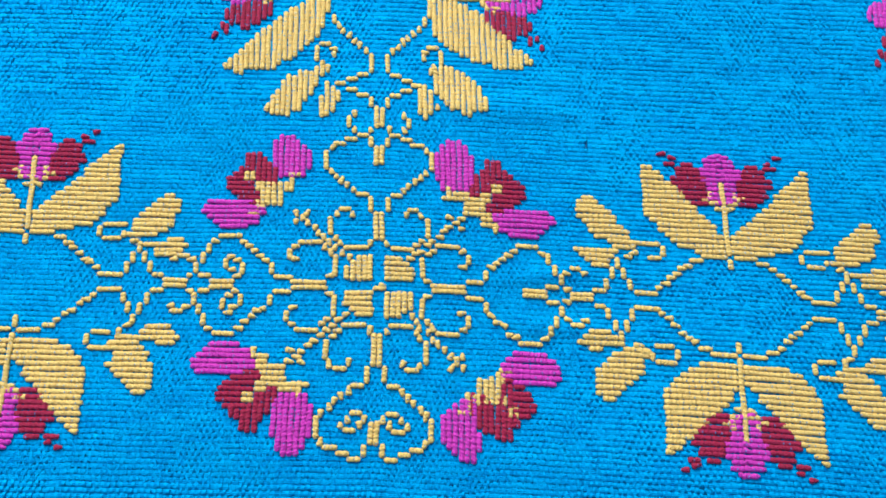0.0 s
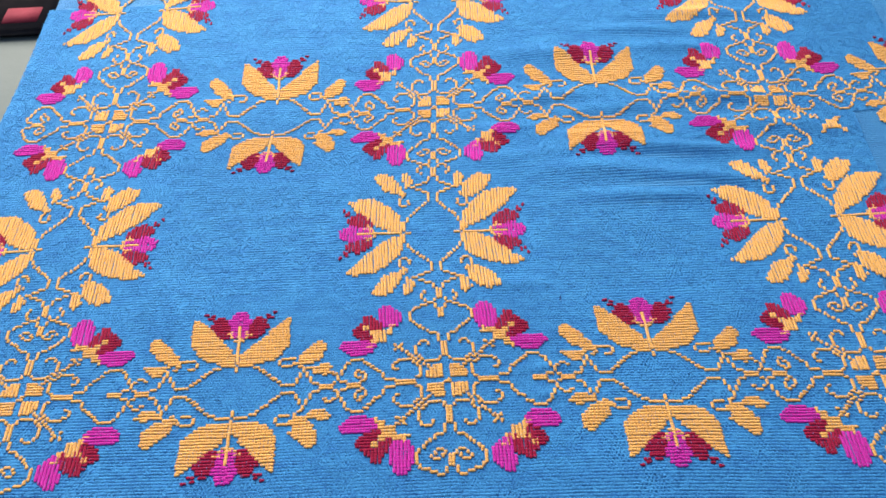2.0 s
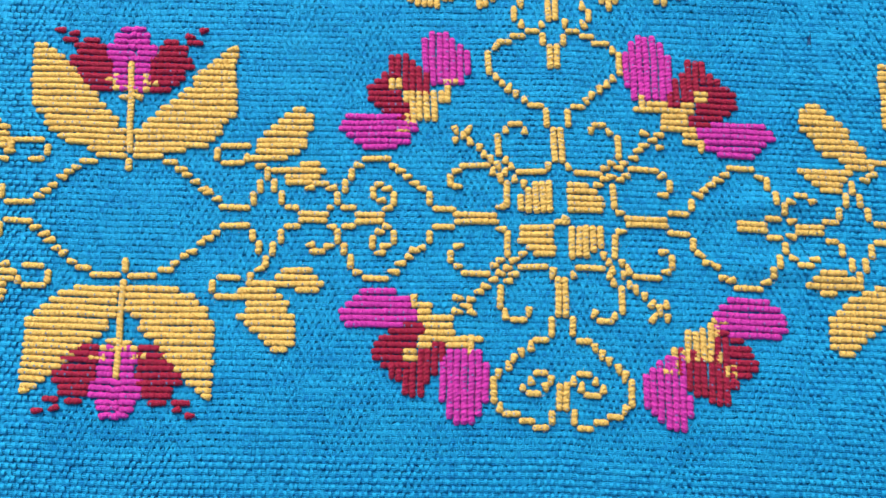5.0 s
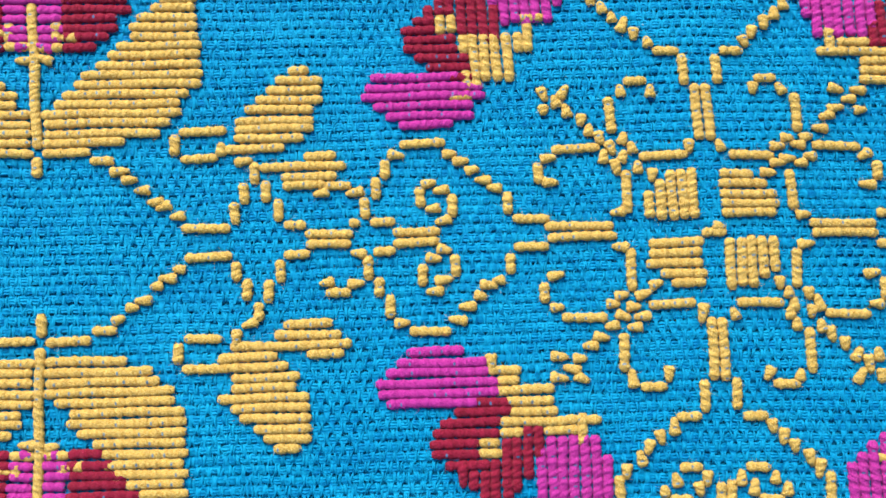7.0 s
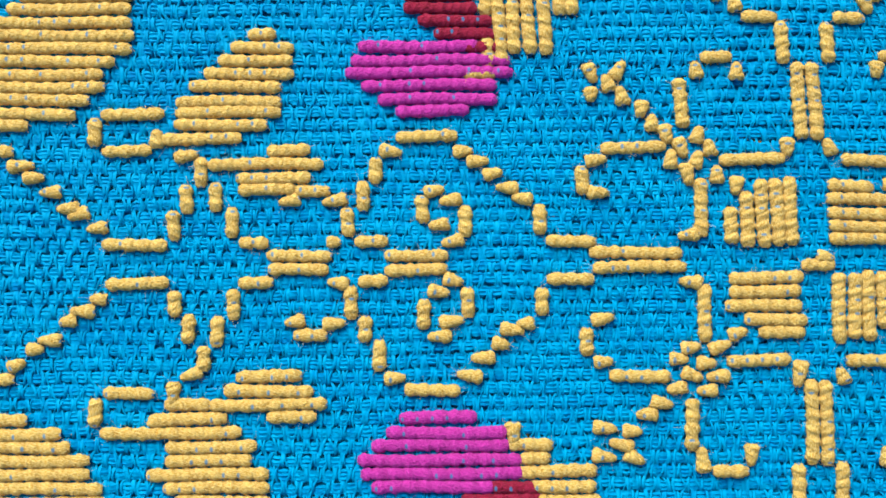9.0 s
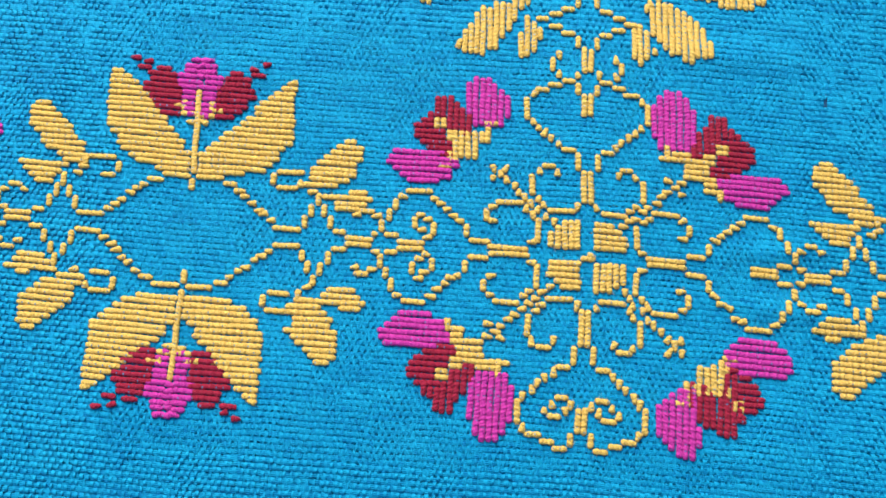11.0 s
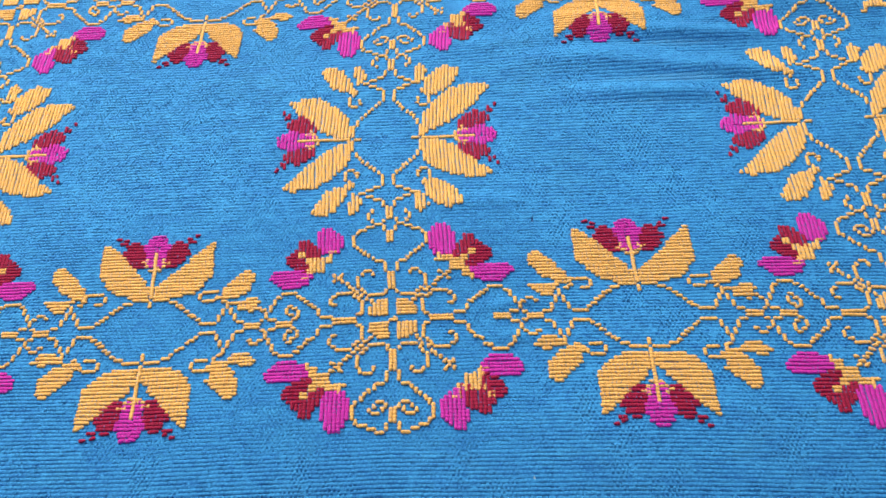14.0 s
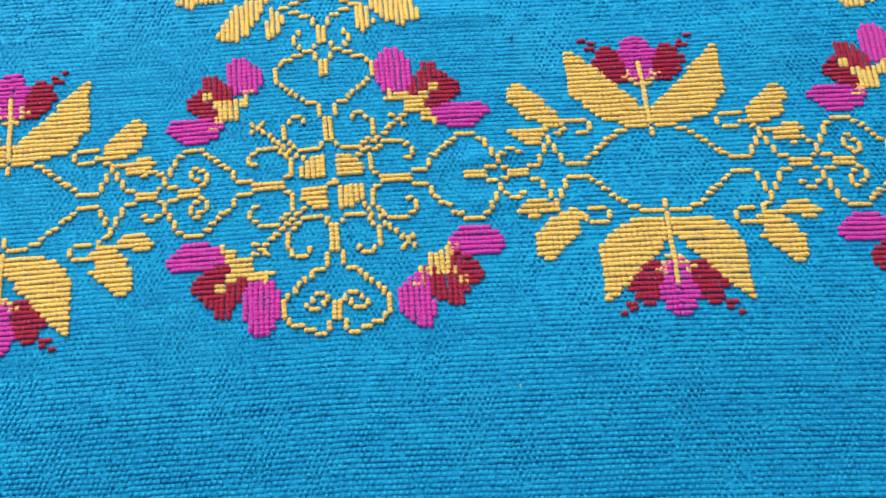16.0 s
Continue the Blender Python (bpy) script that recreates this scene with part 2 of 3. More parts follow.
def mesh_from(name, verts, quads, uvs, material, smooth=True):
    me = bpy.data.meshes.new(name)
    verts, quads = np.asarray(verts, np.float32).reshape(-1, 3), np.asarray(quads, np.int32).reshape(-1, 4)
    me.vertices.add(len(verts))
    me.vertices.foreach_set("co", verts.ravel())
    me.loops.add(quads.size)
    me.loops.foreach_set("vertex_index", quads.ravel())
    me.polygons.add(len(quads))
    me.polygons.foreach_set("loop_start", np.arange(0, quads.size, 4, dtype=np.int32))
    me.polygons.foreach_set("loop_total", np.full(len(quads), 4, np.int32))
    me.polygons.foreach_set("use_smooth", np.full(len(quads), smooth))
    layer = me.uv_layers.new(name="cells")
    layer.data.foreach_set("uv", np.asarray(uvs, np.float32).reshape(-1, 2)[quads.ravel()].ravel())
    me.materials.append(material)
    me.update()
    me.validate()
    return me


def grid_quads(rows, cols, start=0):
    """Quads of a grid of vertices, rows x cols, that begins at vertex start."""
    r, c = np.meshgrid(np.arange(rows - 1), np.arange(cols - 1), indexing="ij")
    a = start + r * cols + c
    return np.stack([a, a + 1, a + cols + 1, a + cols], -1).reshape(-1, 4)


# ---- table ----
def part(name, mesh, parent, label=""):
    ob = new(name, mesh)
    ob.parent = parent
    return tagged(ob, label)


def box_mesh(name, x0, y0, z0, x1, y1, z1, bevel, material):
    bm = bmesh.new()
    bmesh.ops.create_cube(bm, size=1.0)
    bmesh.ops.transform(bm, matrix=Matrix.Translation(((x0 + x1) / 2, (y0 + y1) / 2, (z0 + z1) / 2)) @ Matrix.Diagonal((x1 - x0, y1 - y0, z1 - z0, 1)), verts=bm.verts)
    bmesh.ops.bevel(bm, geom=bm.edges[:], offset=bevel, segments=3, affect="EDGES")
    me = bpy.data.meshes.new(name)
    bm.to_mesh(me)
    bm.free()
    me.materials.append(material)
    me.polygons.foreach_set("use_smooth", [True] * len(me.polygons))
    return me


CLOTH_LOW = -0.0175
table = tagged(new("table_top", box_mesh("table_top", -0.75, -0.6, CLOTH_LOW - 0.03, 0.95, 0.95, CLOTH_LOW, 0.004, TABLE)),
               "pale grey-green smooth table top under the cloth", "table", kind="structure")

PLASTER = plain_material("white_plaster", rgb(0.68, 0.67, 0.63), rgb(0.76, 0.75, 0.71), 3, 0.9)
FLOOR = plain_material("grey_floor", rgb(0.25, 0.24, 0.22), rgb(0.34, 0.32, 0.30), 4, 0.6)
tagged(new("floor", box_mesh("floor", -2.0, -1.8, -0.80, 2.0, 1.32, -0.75, 0.002, FLOOR)), "plain grey floor under the table", "floor", kind="structure")
# unseen wall, added to frame the area lamp's opening and bounce its light
wall = tagged(new("unseen_wall", box_mesh("unseen_wall", -2.0, 1.20, -0.75, 2.0, 1.32, 0.38, 0.002, PLASTER)), "unseen plain white wall, added around the assumed window", "wall", kind="structure")
part("unseen_wall_piece", box_mesh("unseen_wall_piece", -2.0, 1.20, 1.52, 2.0, 1.32, 2.0, 0.002, PLASTER), wall)
part("unseen_wall_piece", box_mesh("unseen_wall_piece", -2.0, 1.20, 0.38, -1.08, 1.32, 1.52, 0.002, PLASTER), wall)
part("unseen_wall_piece", box_mesh("unseen_wall_piece", 0.08, 1.20, 0.38, 2.0, 1.32, 1.52, 0.002, PLASTER), wall)
for lx in (-0.70, 0.90):
    for ly in (-0.55, 0.90):
        part("leg", box_mesh("leg", lx - 0.03, ly - 0.03, -0.75, lx + 0.03, ly + 0.03, CLOTH_LOW - 0.03, 0.003, TABLE), table)

# ---- a dark folded cloth beyond ----
dark = tagged(new("folded_cloth", box_mesh("folded_cloth", -0.62, 0.342, CLOTH_LOW, -0.297, 0.62, CLOTH_LOW + 0.008, 0.0035, BLACK)),
              "black folded cotton cloth with wine-red woven patches on the table", "cloth")
for px, py, w, h in ((-0.335, 0.352, 0.028, 0.02), (-0.40, 0.355, 0.03, 0.02), (-0.335, 0.395, 0.03, 0.025), (-0.46, 0.352, 0.03, 0.02)):
    part("woven_patch", box_mesh("woven_patch", px, py, CLOTH_LOW + 0.0075, px + w, py + h, CLOTH_LOW + 0.0088, 0.0004, WINE), dark, "wine-red woven patch")

# ---- the cloth ----
LEFT_EDGE = -0.294
us = np.concatenate([np.arange(-200, -140, 1.0), np.arange(-140, 301, 4.0)])
vs = np.arange(-125, 301, 4.0)
gu, gv = np.meshgrid(us, vs)
gx, gy = spread(gu, gv)
gz = swell(gx, gy) - 0.00052
# the folded edge: the cloth bends round and goes under
edge = LEFT_EDGE + 0.002 * np.sin(gy * 23)
radius = 0.0078
over = np.maximum(edge + radius - gx, 0)
turn = np.minimum(over / radius, math.pi)
below = np.maximum(over - radius * math.pi, 0)
gx = np.where(over > 0, edge + radius - radius * np.sin(turn) + below, gx)
gz = np.where(over > 0, gz - radius * (1 - np.cos(turn)), gz)
cloth = new("embroidered_cloth", mesh_from("embroidered_cloth", np.stack([gx, gy, gz], -1), grid_quads(*gu.shape), np.stack([gu, gv], -1).reshape(-1, 2), WEAVE))
tagged(cloth, "bright blue woven cotton cloth embroidered with gold, crimson and magenta flowers", "cloth")


# ---- threads of the weave where the camera comes close ----
def threads(lo_u, hi_u, lo_v, hi_v, fine, seed):
    """Weft rows and the warp ends that cross over them; up close each is a bundle of thin strands."""
    rng = np.random.default_rng(seed)
    if fine:
        bundle, across = (-0.27, 0.0, 0.27), np.array([-0.155, 0.0, 0.155])
        lift, step = np.array([-0.00009, 0.00004, -0.00009]), 0.25
    else:
        bundle, across = (0.0,), np.array([-0.55, 0.0, 0.55])
        lift, step = np.array([-0.00019, 0.00003, -0.00019]), 0.5
    k = len(across)
    verts, quads, uvs, count = [], [], [], 0
    u = np.arange(lo_u, hi_u + 0.01, step)
    for j in range(lo_v, hi_v):
        wander = 0.16 * np.sin(u * 0.17 + j * 0.11) + 0.12 * np.sin(u * 0.53 - j * 0.23) + 0.035 * np.sin(u * 1.3 + rng.random() * 6) + 0.02 * rng.standard_normal(len(u))
        girth = 1 + 0.05 * rng.standard_normal() + 0.07 * np.sin(u * 0.9 + rng.random() * 6)
        wave = np.cos(2 * math.pi * (u + 0.5 * (j % 2)))
        pinch = 0.84 + 0.18 * wave if fine else 0.80 + 0.22 * wave
        for off in bundle:
            own = off * (pinch * girth) + (0.045 * rng.standard_normal(len(u)) if fine else 0)
            v = j + 0.5 + (wander + own)[:, None] + across[None, :] * (girth * (1 + 0.1 * rng.standard_normal(len(u)) if fine else girth * pinch))[:, None]
            up = lift[None, :] + (0.00017 if fine else 0.00025) * wave[:, None] + 0.00003 * rng.standard_normal((len(u), 1)) - 0.0005 * off * off
            uu = np.broadcast_to(u[:, None], v.shape)
            verts.append(place(uu, v, up).reshape(-1, 3))
            uvs.append(np.stack([uu, v], -1).reshape(-1, 2))
            quads.append(grid_quads(len(u), k, count))
            count += v.size
    weft = mesh_from("weft_threads", np.concatenate(verts), np.concatenate(quads), np.concatenate(uvs), WEFT_BLUE)
    # warp ends that cross over each weft row
    jj, ii = np.meshgrid(np.arange(lo_v, hi_v), np.arange(lo_u, hi_u), indexing="ij")
    jj, ii = jj.ravel(), ii.ravel()
    m = len(ii)
    mid_u = ii + 0.5 - 0.5 * (jj % 2) + (0.05 if fine else 0.07) * rng.standard_normal(m)
    mid_v = jj + 0.5 + 0.05 * rng.standard_normal(m)
    verts, quads, uvs, count = [], [], [], 0
    for off in ((-0.15, 0.0, 0.15) if fine else (0.0,)):
        skew = (0.16 if fine else 0.2) * rng.standard_normal(m)
        wide = (0.085 if fine else 0.23) * (1 + 0.2 * rng.standard_normal(m))
        tall = (0.00015 if fine else 0.00029) * (1 + 0.45 * rng.standard_normal(m))
        if fine:
            pv, pz, fan = np.array([-0.72, -0.38, 0.0, 0.38, 0.72]), np.array([-2.4, 0.5, 1.0, 0.5, -2.4]), np.array([2.1, 1.2, 0.85, 1.2, 2.1])
        else:
            pv, pz, fan = np.array([-0.70, -0.3, 0.3, 0.70]), np.array([-2.4, 0.8, 0.8, -2.4]), np.array([1.15, 0.95, 0.95, 1.15])
        pu, sz = (np.array([-1.0, 0.0, 1.0]), np.array([-0.7, 0.2, -0.7])) if fine else (np.array([-1.0, 1.0]), np.zeros(2))
        V = np.broadcast_to(mid_v[:, None, None] + pv[None, :, None], (m, len(pv), len(pu)))
        U = (mid_u + 0.04 * rng.standard_normal(m))[:, None, None] + (off * fan)[None, :, None] + wide[:, None, None] * pu[None, None, :] + (skew[:, None] * pv[None, :])[:, :, None]
        Z = tall[:, None, None] * (pz[None, :, None] + sz[None, None, :]) + 0.00003
        base = count + np.arange(m)[:, None, None] * (len(pv) * len(pu))
        quads.append((grid_quads(len(pv), len(pu))[None] + base).reshape(-1, 4)[:, ::-1])
        verts.append(place(U, V, Z).reshape(-1, 3))
        uvs.append(np.stack([U, V], -1).reshape(-1, 2))
        count += V.size
    warp = mesh_from("warp_threads", np.concatenate(verts), np.concatenate(quads), np.concatenate(uvs), WARP_BLUE)
    for kind, me in (("weft_threads", weft), ("warp_threads", warp)):
        tagged(part(kind, me, cloth, "bright blue cotton threads"), kind="stuff")


threads(-70, 34, -36, 38, True, 3)
threads(-125, 112, -68, -36, False, 4)
threads(-140, -70, -36, 38, False, 5)
threads(34, 135, -36, 38, False, 6)
threads(-162, 150, 38, 110, False, 7)
threads(-162, 178, 110, 186, False, 8)

# ---- stitches ----
luck = np.random.default_rng(7)


hair_roots = {}


class Work:
    """Collects cords of yarn for one mesh."""

    def __init__(self):
        self.v, self.q, self.t, self.roots, self.n, self.fine = [], [], [], [], 0, 3
        self.girth = 0.5

    def cord(self, a, b, place_at, knob=False):
        a, b = np.array(a, float), np.array(b, float)
        length = np.linalg.norm(b - a)
        along = (b - a) / length
        side = np.array([-along[1], along[0]])
        rings = max(4, int(round(length * self.fine)) + (2 if self.fine > 3 else 1))
        sides = 9 if self.fine > 3 else 7
        section = np.linspace(math.radians(-25), math.radians(205), sides)
        s = np.linspace(0, 1, rings)
        ends = np.minimum(s, 1 - s) * length
        taper = np.clip(0.58 + ends * 1.9, 0, 1)
        # the warp ties pinch the yarn at every cell
        bead = np.cos(2 * math.pi * (a + along * (s * length)[:, None])[:, 0 if abs(along[0]) > abs(along[1]) else 1])
        bead = 0 * bead if knob else bead
        wide = self.girth * taper * (1 - (0.09 if self.fine > 3 else 0.11) * bead + 0.05 * luck.standard_normal(rings))
        high = self.girth * (0.00128 + 0.00006 * luck.standard_normal()) * np.clip(0.35 + ends * 2.2, 0, 1) * (0.92 - 0.16 * bead)
        if knob:
            lean = luck.choice((0.0, 1.0))
            grow = 0.62 + 0.70 * (s if lean else 1 - s)
            wide, high = wide * grow, high * (0.7 + 0.5 * grow)
        drift = side[None, :] * (0.05 * luck.standard_normal() + 0.06 * np.sin(s * length * 0.7 + luck.random() * 6))[:, None]
        mid = a + along * (s * length)[:, None] + drift
        first = luck.integers(0, 900)
        lay = section[None, :] - math.pi * ((first + s * length) / 0.62)[:, None] + 0.44
        twist = 1 + (0.03 if self.fine > 3 else 0.02) * np.cos(2 * lay) + 0.03 * luck.standard_normal((rings, sides))
        uv = mid[:, None, :] + side[None, None, :] * (wide[:, None] * np.cos(section)[None, :] * twist)[..., None]
        up = high[:, None] * np.sin(section)[None, :] * twist + 0.00034
        p = place_at(uv[..., 0], uv[..., 1], up)
        tex = np.stack(np.broadcast_arrays(first + (s * length)[:, None], np.linspace(0, 1, sides)[None, :]), -1)
        self.v.append(p.reshape(-1, 3))
        self.t.append(tex.reshape(-1, 2))
        self.q.append(grid_quads(rings, sides, self.n))
        self.n += rings * sides
        if self.fine > 4:
            self.roots.append(p.reshape(-1, 3))

    def mesh(self, name, material):
        v, q = np.concatenate(self.v), np.concatenate(self.q)
        hair_roots.setdefault(material.name, []).extend(self.roots)
        return mesh_from(name, v, q, np.concatenate(self.t), material)


def runs(chart):
    """A chart is a row of words: 'j:a-b' a cord along row j, 'i|a-b' a cord along column i, a single cell a knot."""
    for word in chart.split():
        flat = ":" in word
        line, _, span = word.partition(":" if flat else "|")
        lo, _, hi = span.partition("-")
        yield flat, int(line), int(lo), int(hi or lo)


def swapped(chart):
    return chart.replace(":", "#").replace("|", ":").replace("#", "|")


FILLED = ("leaf", "small_leaf", "bud", "petal", "flower_centre", "wing_petal", "blossom", "square", "calyx")


def sew(name, chart, material, at, sx=1, sy=1, swap=False, label="", drawn=False, split=False, fine=3):
    """Sew a chart into the cloth at a place, mirrored by sx, sy and, with swap, turned over the diagonal."""
    def put(p, q, up):
        if swap:
            p, q = q, p
        return place(at[0] + sx * p, at[1] + sy * q, up)

    girth = (0.465 if drawn else 0.475) if name in FILLED else 0.46
    work, holder = Work(), None
    work.fine, work.girth = fine, girth
    if split:
        # the yarn's own path on the back of the cloth, from stitch to stitch
        stops = []
        for flat, line, lo, hi in runs(chart):
            stops += [(lo + 0.5, line + 0.5), (hi + 0.5, line + 0.5)] if flat else [(line + 0.5, lo + 0.5), (line + 0.5, hi + 0.5)]
        stops = np.array(stops)
        spots = np.stack([stops + off for off in ((-0.12, -0.12), (0.12, 0.12))], 1)
        under = put(spots[..., 0], spots[..., 1], np.full(spots.shape[:2], -0.0005))
        back = mesh_from(name, under, grid_quads(len(stops), 2), spots, material)
        holder = part(name, back, cloth, label)
    for flat, line, lo, hi in runs(chart):
        single = lo == hi
        trim = -0.24 if single else -0.12
        wob = 0.12 * luck.standard_normal(2)
        a, b = lo + trim + wob[0], hi + 1 - trim + wob[1]
        if flat:
            ends = ((a, line + 0.5), (b, line + 0.5))
        else:
            ends = ((line + 0.5, a), (line + 0.5, b))
        if single:
            tilt = 0.22 * luck.standard_normal(2)
            ends = ((ends[0][0], ends[0][1] + tilt[0]), (ends[1][0], ends[1][1] + tilt[1]))
        if holder:
            work = Work()
            work.fine, work.girth = fine, girth
        work.cord(*ends, put, single)
        if holder:
            part("stitch", work.mesh("stitch", material), holder)
    return holder or part(name, work.mesh(name, material), cloth, label)


# ---- charts, one quarter each; columns count from the middle outwards ----
SQUARE = "1:1-5 2:1-5 3:1-5 4:1-4 5:1-3"
DIAGONAL = "5:5 6:6 7:7 8:8 9:9 10:10 11:11 12:12 13:13 14:14 14:12 12:14 6:8 7:9 8:6 9:7"
SCROLL = "7|2-5 1:8 8:10-13 7:14 15|5-6 4:14"
CROSS = "0:9-14"
HEART = "1:15-17 18|2-3 4:19 5:20 6:21 7:22 8:23 9:24-27 8:28 29|6-7 30|4-5 31|2-3 1:29-30 0:25-28"
SWIRL = "5:25 26|3-4 4:24 23|2-3 1:24 2:25"
PETAL = "11:23-27 12:21-28 13:21-29 14:20-30 15:20-30 16:22-29"
PETAL_TALL = "16|21-27 15|20-29 14|20-30 13|20-30 12|20-30 11|20-29 10|22-27"
PETAL_TALL_UPRIGHT = "18|24-29 17|22-30 16|22-30 15|22-30 14|22-29 13|22-28 12|24-27"
PETAL_LAST = "11:23-28 12:22-29 13:21-30 14:21-30 15:21-30 16:23-29"
PETAL_TALL_LAST = "11|23-27 12|22-28 13|21-29 14|20-30 15|20-30 16|20-30 17|26-28"
EYE_LAST = "16|19-22 17|19-24 18|19-25 19|20-25 20|19-26 21|16-26 22|17-26 16:22 17:23-24 18:23-25 19:23-25 20:23-26 21:23-26 22:23-25 23:23 24:23"
EYE = "16:19-21 17:19-23 18:20-24 19:20-25 20:22-25 21:22-25 22:21-24 23|23 22|23-24 21|23-26 20|22-26 19|20-26 18|20-24 17|19-23 16|19-21"
EYE_UPRIGHT = "22:24-25 21:24-26 20:22-26 19:22-26 18:21-25 17:21-24 16:21-22 24|22-23 23|23-26 22|23-26 21|21-26 20|21-25 19|20-24 18|20-23"
STAMEN = "20:20-21 21:20-21"
STAMEN_UPRIGHT = "23|21-22 22|21-22"
CALYX = "20|12 13:18-20 14:18-19 15:15-19 16:15-18 17:15-18 18:14-19 19:18-19 19:13-15 12|18-20 18:11-13"
CALYX_UPRIGHT = "21|19-20 20|15-20 19|16-20 18|16-20 17|16-20 16|19-20 15|19-21 22:14-15 21|15-16 14:21-22"
TIP = "1:32 4:32 5:33-34 4:35 0:33-36 1:37-38 39|2-3 40|4-5 41|6-7 42|4-5 43|2-3 1:44-47"
ARC = "2:48 3:49 4:50 5:51 6:52 7:53 8:54-55 9:56-59"
CURL_HIGH = "8:42 44|9 11:44-47 48|9-10 8:45-47"
CURL = "8:42 43|9 11:44 12:44-47 48|10-11 9:45-47"
BUD_HIGH = "5:35-38 6:34-38 7:33-40 8:34-36"
BUD = "8:35-38 9:34-39 10:33-40 11:34-36"
OVAL_LOW = "10:41-43 11:40-44 12:39-44 13:38-43 14:38-43 15:37-44 16:37-43 17:37-42 18:37-41 19:37-40 20:38-39"
OVAL_HIGH = "17:36-37 16:35-38 15:35-39 14:35-40 13:36-41 12:36-42 11:36-42 10:37-42 9:39-43"
LEAF_HIGH = "27:46 26:46-47 25:46-48 24:46-49 23:46-50 22:46-51 21:46-51 20:46-52 19:46-53 18:46-54 17:46-55 16:46-56 15:47-57 14:48-58 13:48-59 12:49-59 11:50-59 10:53-59"
LEAF = "11:53-59 12:51-59 13:50-59 14:49-59 15:49-58 16:48-57 17:48-57 18:48-56 19:48-55 20:48-54 21:48-54 22:48-53 23:48-52 24:48-51 25:48-50 26:48-49 27:48"
LEAF_FIRST_HIGH = "10:55-59 11:52-59 12:51-59 13:50-59 14:49-58 15:49-58 16:48-57 17:47-56 18:47-55 19:47-55 20:47-54 21:47-53 22:47-53 23:47-52 24:47-51 25:47-50 26:47-49 27:47-48"
LEAF_FIRST_LOW = "11:54-59 12:52-59 13:51-59 14:50-59 15:49-59 16:48-58 17:48-58 18:48-57 19:48-56 20:48-55 21:48-54 22:48-53 23:48-52 24:48-51 25:48-50 26:48-49 27:48"
OVAL_FIRST_HIGH = "10:41-43 11:40-44 12:38-43 13:37-43 14:37-42 15:36-41 16:35-41 17:35-40 18:35-39 19:35-38 20:36-37"
OVAL_FIRST_LOW = "9:42-45 10:40-45 11:39-44 12:38-44 13:37-44 14:37-43 15:37-42 16:37-41 17:37-40 18:38-39"
BUD_FIRST_HIGH = "6:37-39 7:36-39 8:35-40 9:34-41"
BUD_FIRST_LOW = "6:36-39 7:35-40 8:34-41 9:36-37"
CURL_FIRST_HIGH = "8:43 9:44 44|10 11:45-48 49|9-10 8:47-48"
CURL_FIRST_LOW = "8:44 9:45 46|10 11:47-49 50|9-10 8:47-49"
# the upright motifs, by half and side
UPRIGHT_LEAF = {
    (-1, -1): "10:56-59 11:53-59 12:52-59 13:51-59 14:50-59 15:49-58 16:49-58 17:48-57 18:47-57 19:47-56 20:46-55 21:46-54 22:46-53 23:46-52 24:46-51 25:46-51 26:47-50 27:47-48 28:47",
    (-1, 1): "10:52-59 11:51-58 12:49-57 13:48-57 14:47-56 15:46-56 16:45-55 17:44-55 18:44-54 19:44-53 20:43-52 21:43-52 22:43-51 23:43-50 24:43-49 25:43-48 26:43-46 27:43-45 28:44",
    (1, -1): "10:53-59 11:51-58 12:50-58 13:49-58 14:48-57 15:47-56 16:46-56 17:46-55 18:45-54 19:44-53 20:44-52 21:44-51 22:44-50 23:44-49 24:44-48 25:43-47 26:43-46 27:44-45 28:44",
    (1, 1): "10:52-59 11:51-59 12:50-59 13:49-59 14:49-59 15:48-58 16:48-58 17:47-57 18:47-57 19:47-56 20:47-55 21:46-54 22:46-53 23:46-52 24:46-51 25:46-49 26:46-49 27:47-48 28:47",
}
UPRIGHT_OVAL = {-1: "10:43-44 11:41-44 12:39-43 13:38-43 14:36-43 15:36-42 16:35-42 17:35-41 18:35-39 19:35-38 20:36",
                1: "10:40-44 11:39-45 12:38-45 13:37-45 14:37-44 15:36-44 16:36-43 17:37-42 18:37-41 19:37-39"}
UPRIGHT_BUD = {-1: "7:38-39 8:36-40 9:35-41 10:35-38", 1: "7:36-40 8:35-41 9:36-40 10:37"}
UPRIGHT_CURL = "9:44 10:45 11:46-48 49|9-10 48|8 8:47"
STALK = "60|7-8 60|10-24"
SEPAL = "19:59 20:58-59 58|21-22 21:57"
BLOSSOM = "30:59 29:58-59 28:58-59 27:57-59 26:57-59 25:57-59 24:58-59 23:58-59 22:58-59 21:58-59 20:59"
BLOSSOM_MID = "30:60 29:60 28:60 27:60 26:60 25:60"
WING = "28:54-55 27:53-56 26:53-56 25:52-57 24:52-57 23:53-57 22:53-57 21:54-57 20:55-57"
DOTS = "28:51-52 29:52 30:50"


